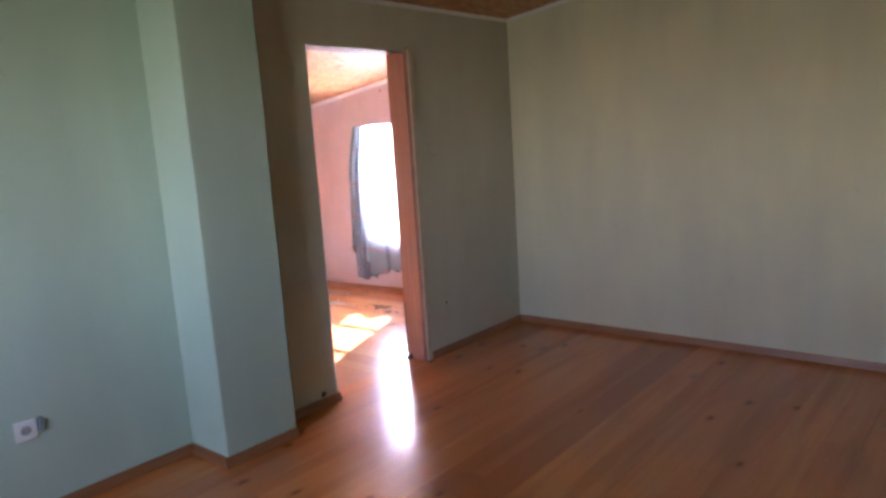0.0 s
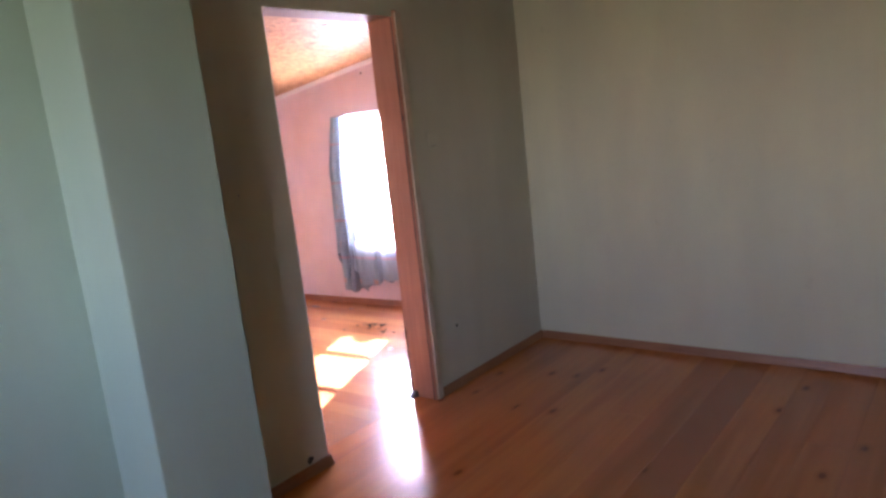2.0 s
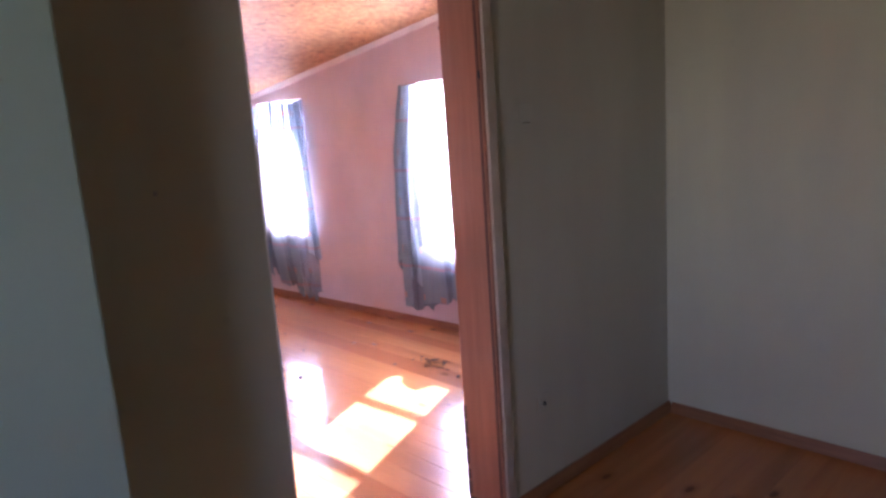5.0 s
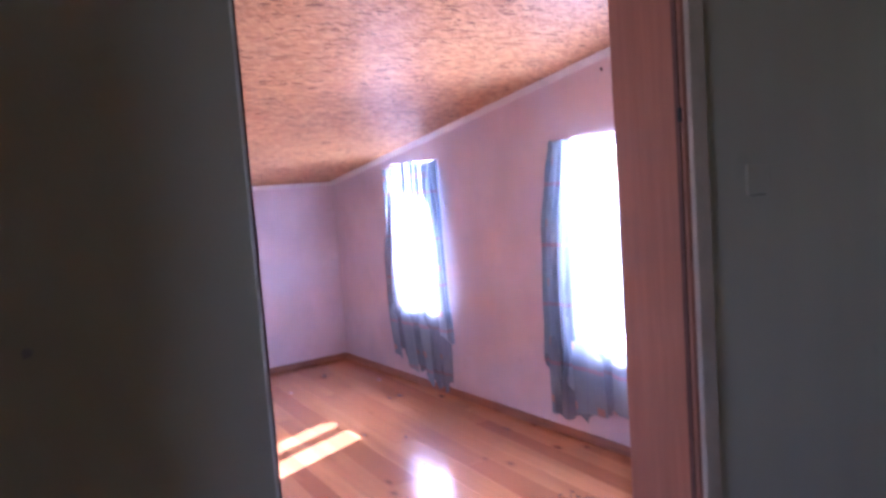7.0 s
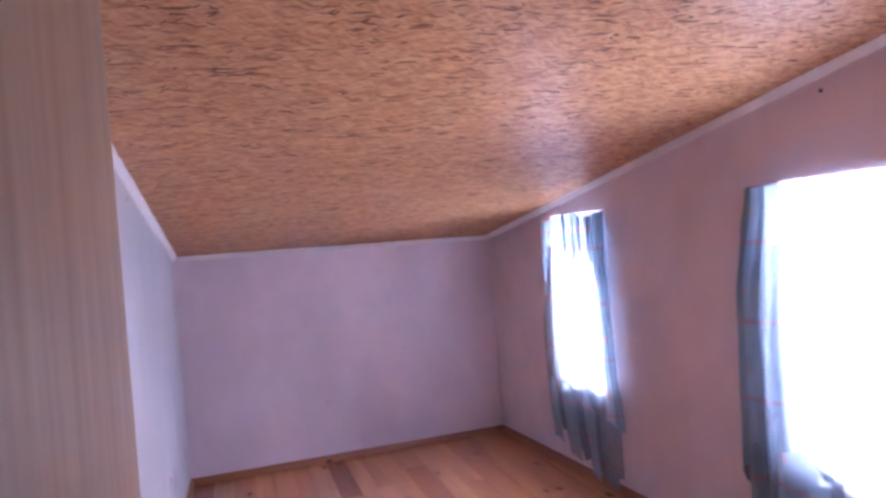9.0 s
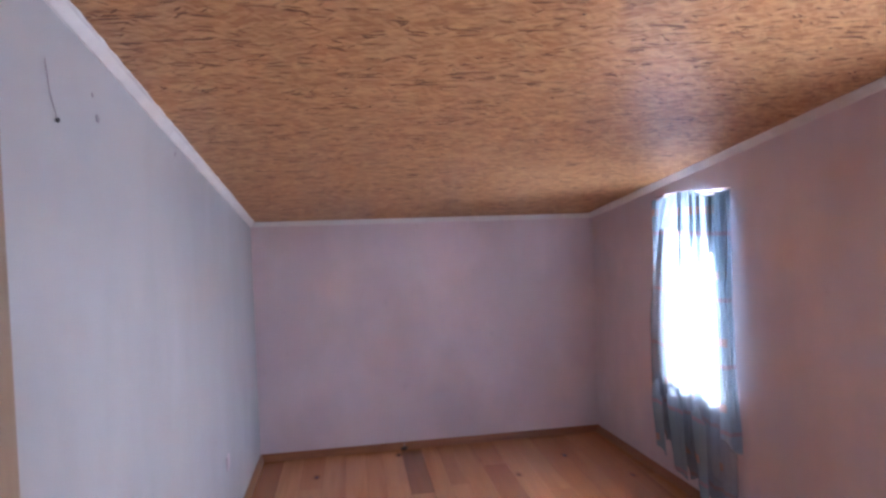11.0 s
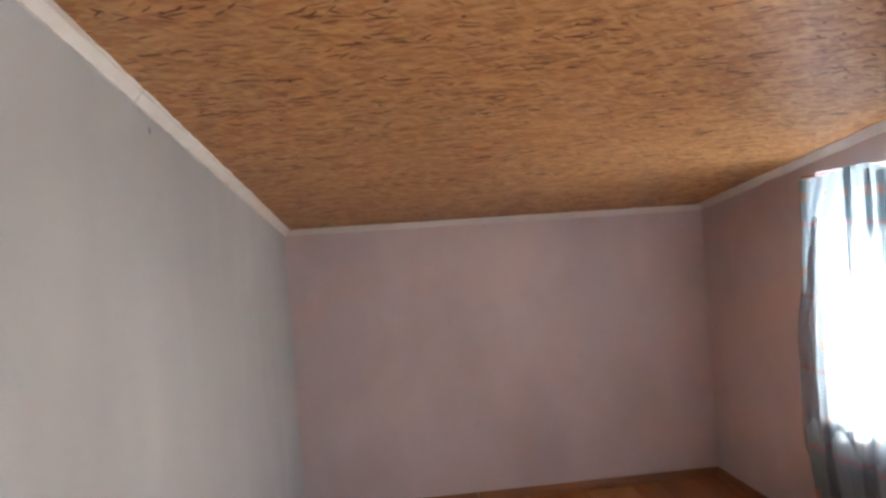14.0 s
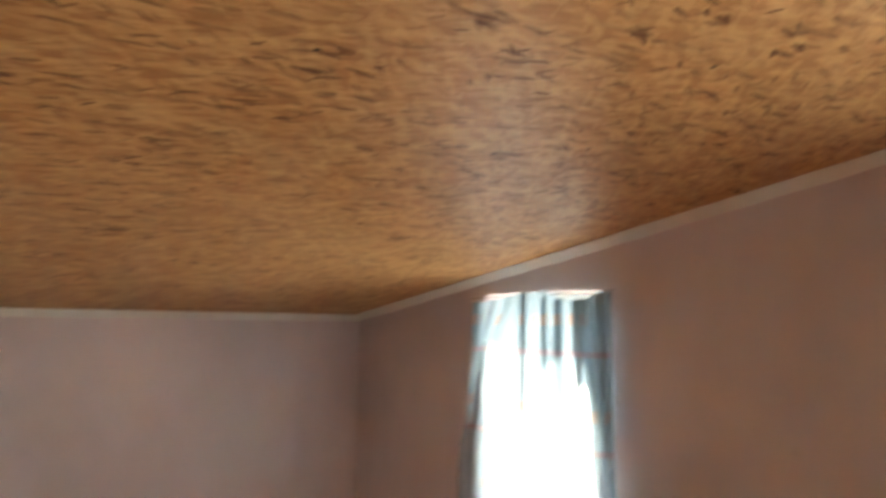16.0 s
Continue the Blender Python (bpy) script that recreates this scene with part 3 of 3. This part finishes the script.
part("fabric", drape(120, 60, 6.5, 0.030, 3,
                     lerp_list([(0, 1.560), (0.18, 1.572), (0.42, 1.592), (0.55, 1.597), (0.72, 1.565), (0.86, 1.560), (1, 1.585)]),
                     steps([(0, 0.26), (0.2, 0.21), (0.45, 0.17), (0.75, 0.09), (0.9, 0.08), (1, 0.13)]),
                     lerp_list([(0, 3.66), (0.25, 3.755), (0.5, 3.82), (0.85, 3.825), (1, 3.68)]),
                     lerp_list([(0, 2.985), (0.3, 2.97), (0.7, 2.96), (1, 2.97)]), ROOM_X1, 0.01, -0.028), CLOTH, c1)
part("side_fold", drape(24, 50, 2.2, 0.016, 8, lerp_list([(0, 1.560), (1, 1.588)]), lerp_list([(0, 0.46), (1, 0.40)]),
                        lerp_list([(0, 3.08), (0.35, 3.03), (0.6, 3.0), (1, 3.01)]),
                        lerp_list([(0, 3.01), (0.4, 2.985), (0.7, 2.965), (1, 2.935)]), ROOM_X1 - 0.04, 0.01, 0.066), CLOTH_DOUBLE, c1, "doubled fold of the curtain, coloured darker for shade")
part("heading", drape(90, 16, 6.5, 0.022, 12,
                      lerp_list([(0, 1.562), (0.18, 1.574), (0.42, 1.594), (0.55, 1.599), (0.72, 1.567), (0.86, 1.562), (1, 1.587)]),
                      lerp_list([(0, 1.10), (0.12, 1.42), (0.4, 1.40), (0.55, 1.32), (0.7, 1.37), (0.85, 1.30), (1, 1.05)]),
                      lerp_list([(0, 3.662), (1, 3.72)]), lerp_list([(0, 2.98), (1, 2.97)]), ROOM_X1 - 0.022, 0.0), CLOTH_DOUBLE, c1, "gathered double heading of the curtain")
# gathered pleats hanging from the wire, their shade put into the cloth colour
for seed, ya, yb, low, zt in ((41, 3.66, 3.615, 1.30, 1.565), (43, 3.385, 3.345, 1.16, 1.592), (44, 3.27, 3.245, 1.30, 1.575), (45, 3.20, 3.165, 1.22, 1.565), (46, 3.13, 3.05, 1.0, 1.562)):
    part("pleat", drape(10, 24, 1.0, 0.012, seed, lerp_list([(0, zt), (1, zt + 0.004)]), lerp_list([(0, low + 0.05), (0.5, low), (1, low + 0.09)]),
                        lerp_list([(0, ya), (1, (ya + yb) / 2 + 0.008)]), lerp_list([(0, yb), (1, (ya + yb) / 2 - 0.008)]), ROOM_X1 - 0.045, 0.0), CLOTH_PLEAT_SHADED, c1)
# folds below the sill: the missing backlight is put into darker cloth
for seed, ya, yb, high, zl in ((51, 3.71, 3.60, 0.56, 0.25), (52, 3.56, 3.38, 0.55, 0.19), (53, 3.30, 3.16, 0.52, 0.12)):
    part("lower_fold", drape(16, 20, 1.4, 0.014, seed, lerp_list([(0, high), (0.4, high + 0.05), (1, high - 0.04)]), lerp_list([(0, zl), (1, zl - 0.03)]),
                             lerp_list([(0, ya), (1, ya - 0.06)]), lerp_list([(0, yb), (1, yb - 0.03)]), ROOM_X1 - 0.045, 0.0), CLOTH_FOLD_SHADED, c1)
wire("curtain_wire", (ROOM_X1 - 0.02, 2.98, 1.593), (ROOM_X1 - 0.02, 3.74, 1.583), c1)

c2 = thing("curtain", "thin blue-grey patterned curtain gathered to one side", "curtain", "window curtains")
part("fabric", drape(96, 60, 5.0, 0.032, 21,
                     lerp_list([(0, 1.590), (0.3, 1.592), (0.55, 1.596), (1, 1.580)]),
                     steps([(0, 0.20), (0.25, 0.22), (0.4, 0.27), (0.65, 0.31), (1, 0.28)]),
                     lerp_list([(0, 1.79), (0.4, 1.86), (0.75, 1.88), (1, 1.895)]),
                     lerp_list([(0, 1.15), (0.5, 1.12), (1, 1.10)]), ROOM_X1, 0.01), CLOTH, c2)
# edge fold, its shade carried by the darker cloth colour
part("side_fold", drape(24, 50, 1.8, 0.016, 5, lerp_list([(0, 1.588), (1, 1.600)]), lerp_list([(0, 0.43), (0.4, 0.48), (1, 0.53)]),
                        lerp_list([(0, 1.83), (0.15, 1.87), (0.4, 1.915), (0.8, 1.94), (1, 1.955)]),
                        lerp_list([(0, 1.775), (0.4, 1.845), (0.8, 1.865), (1, 1.88)]), ROOM_X1 - 0.045, 0.01, -0.070), CLOTH_FOLD_SHADED, c2, "doubled fold of the curtain, coloured darker for shade")
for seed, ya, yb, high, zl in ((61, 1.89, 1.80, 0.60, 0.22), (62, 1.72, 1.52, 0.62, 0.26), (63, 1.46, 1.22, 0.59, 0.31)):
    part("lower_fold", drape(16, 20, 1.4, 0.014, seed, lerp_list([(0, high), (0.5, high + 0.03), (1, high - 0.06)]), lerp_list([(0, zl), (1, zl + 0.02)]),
                             lerp_list([(0, ya), (1, ya)]), lerp_list([(0, yb), (1, yb - 0.01)]), ROOM_X1 - 0.045, 0.0), CLOTH_FOLD_SHADED, c2)
part("inner_fold", drape(24, 50, 1.6, 0.018, 71, lerp_list([(0, 1.592), (1, 1.596)]), lerp_list([(0, 0.42), (1, 0.36)]),
                         lerp_list([(0, 1.80), (0.4, 1.87), (1, 1.89)]), lerp_list([(0, 1.67), (0.5, 1.745), (1, 1.72)]), ROOM_X1 - 0.022, 0.01), CLOTH_DOUBLE, c2)
wire("curtain_wire", (ROOM_X1 - 0.02, 1.12, 1.604), (ROOM_X1 - 0.02, 1.85, 1.598), c2)


def hang(curtain, old, at, wide, tall):
    """Stretch a curtain to its window's bay and turn it with the gable wall."""
    bay = Matrix.Translation((0, at, 1.45)) @ Matrix.Diagonal((1, wide, tall, 1)) @ Matrix.Translation((0, -old, -1.45))
    for ob in curtain.children:
        ob.data.transform(bay)
    curtain.matrix_world = GABLE


hang(c1, 3.2825, 3.35, 0.95, 1.033)
hang(c2, 1.744, 1.91, 1.05, 1.07)


# ---- fittings and small things ----
def wall_socket(name, x, y, z, turn, label, dark_side=False):
    s = thing(name, label, "socket", at=(x, y, z))
    s.rotation_euler = (0, 0, radians(turn))
    part("cover", box((-0.042, -0.010, -0.042), (0.042, 0.0, 0.042), 0.004), PLASTIC, s)
    bm = bmesh.new()
    bmesh.ops.create_cone(bm, cap_ends=True, segments=24, radius1=0.021, radius2=0.019, depth=0.006, matrix=pose(0, -0.0125, 0, 90, 0, 0))
    part("well", bm, plain("socket_well", (0.42, 0.46, 0.46), 0.4), s, "grey socket well")
    for dx in (-0.0095, 0.0095):
        bm = bmesh.new()
        bmesh.ops.create_cone(bm, cap_ends=True, segments=10, radius1=0.0028, radius2=0.0028, depth=0.004, matrix=pose(dx, -0.0165, 0, 90, 0, 0))
        part("pin_hole", bm, DARK, s)
    if dark_side:
        part("side_plug", box((0.050, -0.022, -0.018), (0.066, 0.0, 0.040), 0.003), plain("grey_plug", (0.22, 0.28, 0.30), 0.5), s, "grey plug beside the cover")
    return s


wall_socket("wall_socket", -2.357, 0.126, 0.386, 0, "white double wall socket low on the green wall", True)
plate = thing("cover_plate", "square painted-over cover plate beside the doorway", "cover plate", at=(0.212, 0.0, 1.381))
part("plate", box((-0.036, -0.003, -0.030), (0.036, 0.0, 0.030), 0.003), PAINT_GREY, plate)
part("lower_edge", box((-0.022, -0.004, -0.032), (0.018, 0.0, -0.030)), DARK, plate, "dark gap under the plate")
low = thing("cable_outlet", "low wall outlet hole with a dark cable end", "cable outlet", at=(0.235, 0.0, 0.350))
part("plate", box((-0.025, -0.004, -0.035), (0.030, 0.0, 0.035), 0.002), PAINT_GREY, low)
part("cable_end", box((-0.004, -0.012, -0.008), (0.006, -0.003, 0.006), 0.002), DARK, low, "dark cable end")
side = thing("wall_switch", "small painted-over plate low on the mauve side wall", "socket", at=(ROOM_X0, 3.47, 0.38))
part("cover", box((0, -0.035, -0.035), (0.005, 0.035, 0.035), 0.002), PAINT_ROOM, side)
part("rim", box((0.005, -0.022, -0.022), (0.007, 0.022, 0.022), 0.001), PAINT_ROOM, side)


def blob(name, at, r, material, label, category, flat=0.3, axis="x", seed=1):
    rnd = random.Random(seed)
    bm = bmesh.new()
    bmesh.ops.create_icosphere(bm, subdivisions=2, radius=r)
    for v in bm.verts:
        v.co *= 1 + rnd.uniform(-0.3, 0.3)
    s = {"x": (flat, 1, 1), "y": (1, flat, 1), "z": (1, 1, flat)}[axis]
    bmesh.ops.scale(bm, vec=s, verts=bm.verts)
    ob = mesh_object(name, bm, material)
    ob.location = at
    return tagged(ob, label, category)


blob("wall_hook", (1.448, 1.656, 1.923), 0.008, DARK, "small dark screw head in the mauve wall", "screw", 0.7, "x", 2)
blob("plug_hole", (DOOR_X0 - 0.10, -0.002, 0.070), 0.016, DARK, "small dark hole above the baseboard", "hole", 0.2, "y", 3)
blob("plaster_chip", (ROOM_X0 + 0.001, 1.904, 1.822), 0.007, STAIN, "small grey chip in the mauve wall", "chip", 0.15, "x", 4)
blob("plaster_chip", (ROOM_X0 + 0.001, 1.931, 1.768), 0.011, STAIN, "grey filled screw hole in the mauve wall", "chip", 0.15, "x", 5)
blob("plaster_chip", (ROOM_X0 + 0.001, 2.724, 1.766), 0.009, STAIN, "small grey chip below the coving", "chip", 0.15, "x", 6)
blob("plaster_chip", (-1.04, 0.0, 1.268), 0.006, STAIN, "small dark nick in the wall", "chip", 0.2, "y", 7)
blob("baseboard_knot", (-0.10, ROOM_Y1 - 0.085, 0.012), 0.024, TWIG, "dark crumbling lump at the baseboard joint", "debris", 0.45, "z", 9)

bm = bmesh.new()
foot = [bm.verts.new(p) for p in ((0.0, -0.020, 0.001), (0.0, 0.020, 0.001), (-0.034, 0.018, 0.001), (-0.034, -0.014, 0.001), (0.0, -0.018, 0.034), (0.0, 0.018, 0.030))]
for f in ((0, 1, 2, 3), (0, 3, 4), (1, 5, 2), (0, 4, 5, 1), (3, 2, 5, 4)):
    bm.faces.new([foot[i] for i in f])
wedge = mesh_object("door_wedge", bm, TWIG)
wedge.location = (-0.003, ROOM_Y0 - 0.024, 0.0)
tagged(wedge, "small dark worn wedge at the foot of the door lining", "wedge")

nail = thing("wall_wire", "thin dark bent wire hanging on the mauve wall", "wire", at=(ROOM_X0 + 0.004, 1.655, 1.755))
for a, b in (((0, -0.030, 0.09), (0, -0.012, 0.02)), ((0, -0.012, 0.02), (0.002, 0.014, -0.028))):
    ob = wire("strand", a, b, nail, 0.0011)
    ob.data.materials[0] = STAIN
bm = bmesh.new()
bmesh.ops.create_icosphere(bm, subdivisions=1, radius=0.006, matrix=Matrix.Translation((0.002, 0.015, -0.031)))
part("tip", bm, DARK, nail)

# dry sweepings on the boards
twigs = thing("sweepings", "little heap of dry dark twigs and crumbs on the boards", "debris", at=(0.94, 1.34, 0.0))
rnd = random.Random(14)
for k in range(26):
    bm = bmesh.new()
    ln = rnd.uniform(0.015, 0.05)
    bmesh.ops.create_cone(bm, cap_ends=True, segments=5, radius1=rnd.uniform(0.002, 0.005), radius2=0.0015, depth=ln,
                          matrix=pose(rnd.gauss(0, 0.035), rnd.gauss(0, 0.075), rnd.uniform(0.005, 0.012), 90, 0, rnd.uniform(0, 180)))
    part("twig", bm, TWIG, twigs)
for k, (x, y, r) in enumerate(((0.25, 1.86, 0.010), (0.32, 1.80, 0.014), (0.86, 1.08, 0.012), (0.78, 1.52, 0.010), (0.10, 1.55, 0.008), (0.72, 2.62, 0.009),
                               (0.60, 2.2, 0.008), (0.15, 3.6, 0.010), (0.5, 3.1, 0.009), (0.02, 2.1, 0.008))):
    blob("crumb", (x, y, 0.004), r, TWIG, "dark crumb of dirt on the boards", "debris", 0.4, "z", 30 + k)


# ---- floors, board by board ----
def floor(name, label, along, x0, x1, y0, y1, width, material, seed, lengths, heart=None):
    rnd = random.Random(seed)
    base = structure(name, box((x0 - 0.02, y0 - 0.02, -0.2), (x1 + 0.02, y1 + 0.02, -0.006)), UNDER, label, "floor")
    a0, a1, c0, c1 = (x0, x1, y0, y1) if along == "x" else (y0, y1, x0, x1)
    c = c0
    while c < c1 - 0.01:
        w = min(width * rnd.choice((0.8, 1.0, 1.0, 1.15)), c1 - c)
        a = a0
        first = True
        while a < a1 - 0.01:
            ln = rnd.uniform(*lengths) * (rnd.uniform(0.3, 1) if first else 1)
            first = False
            if a1 - a - ln < 0.4:
                ln = a1 - a
            # one piece of dark heartwood
            dark = False
            if heart and c <= heart[0] < c + w:
                dark = heart[1] - 0.001 <= a < heart[2] - 0.001
                stop = heart[2] if dark else heart[1]
                ln = min(ln, stop - a) if a < stop - 0.001 else a1 - a
            h, g = rnd.uniform(-0.0004, 0.0), 0.0003
            lo2, hi2 = (a + 0.0004, c + g), (a + ln - 0.0004, c + w - g)
            mid = ((lo2[0] + hi2[0]) / 2, (lo2[1] + hi2[1]) / 2)
            hl, hw = (hi2[0] - lo2[0]) / 2, (hi2[1] - lo2[1]) / 2
            verts, e = [], 0.0005
            for z, k in ((-0.006, 0), (h - 0.0005, 0), (h, e)):
                for sx, sy in ((-1, -1), (1, -1), (1, 1), (-1, 1)):
                    p, q = sx * (hl - k), sy * (hw - k)
                    verts.append((p, q, z) if along == "x" else (q, p, z))
            faces = [(8, 9, 10, 11)]
            for r in (0, 4):
                faces += [(r + i, r + (i + 1) % 4, r + 4 + (i + 1) % 4, r + 4 + i) for i in range(4)]
            if along == "y":
                faces = [f[::-1] for f in faces]
            me = bpy.data.meshes.new("floorboard")
            me.from_pydata(verts, [], faces)
            me.materials.append(FLOOR_HEART if dark else material)
            ob = new("floorboard", me)
            ob.location = (mid[0], mid[1], 0) if along == "x" else (mid[1], mid[0], 0)
            ob.parent = base
            a += ln
        c += w
    return base


floor("floor", "varnished orange-brown pine board floor of the hall", "x", HALL_X0, HALL_X1, HALL_Y0, 0.132, 0.15, FLOOR_X, 5, (2.6, 5.0))
floor("floor", "varnished orange pine board floor of the mauve room", "y", ROOM_X0, WIDE - 0.02, 0.133, ROOM_Y1, 0.13, FLOOR_Y, 9, (1.0, 2.6), (-0.06, 3.85, 4.60))
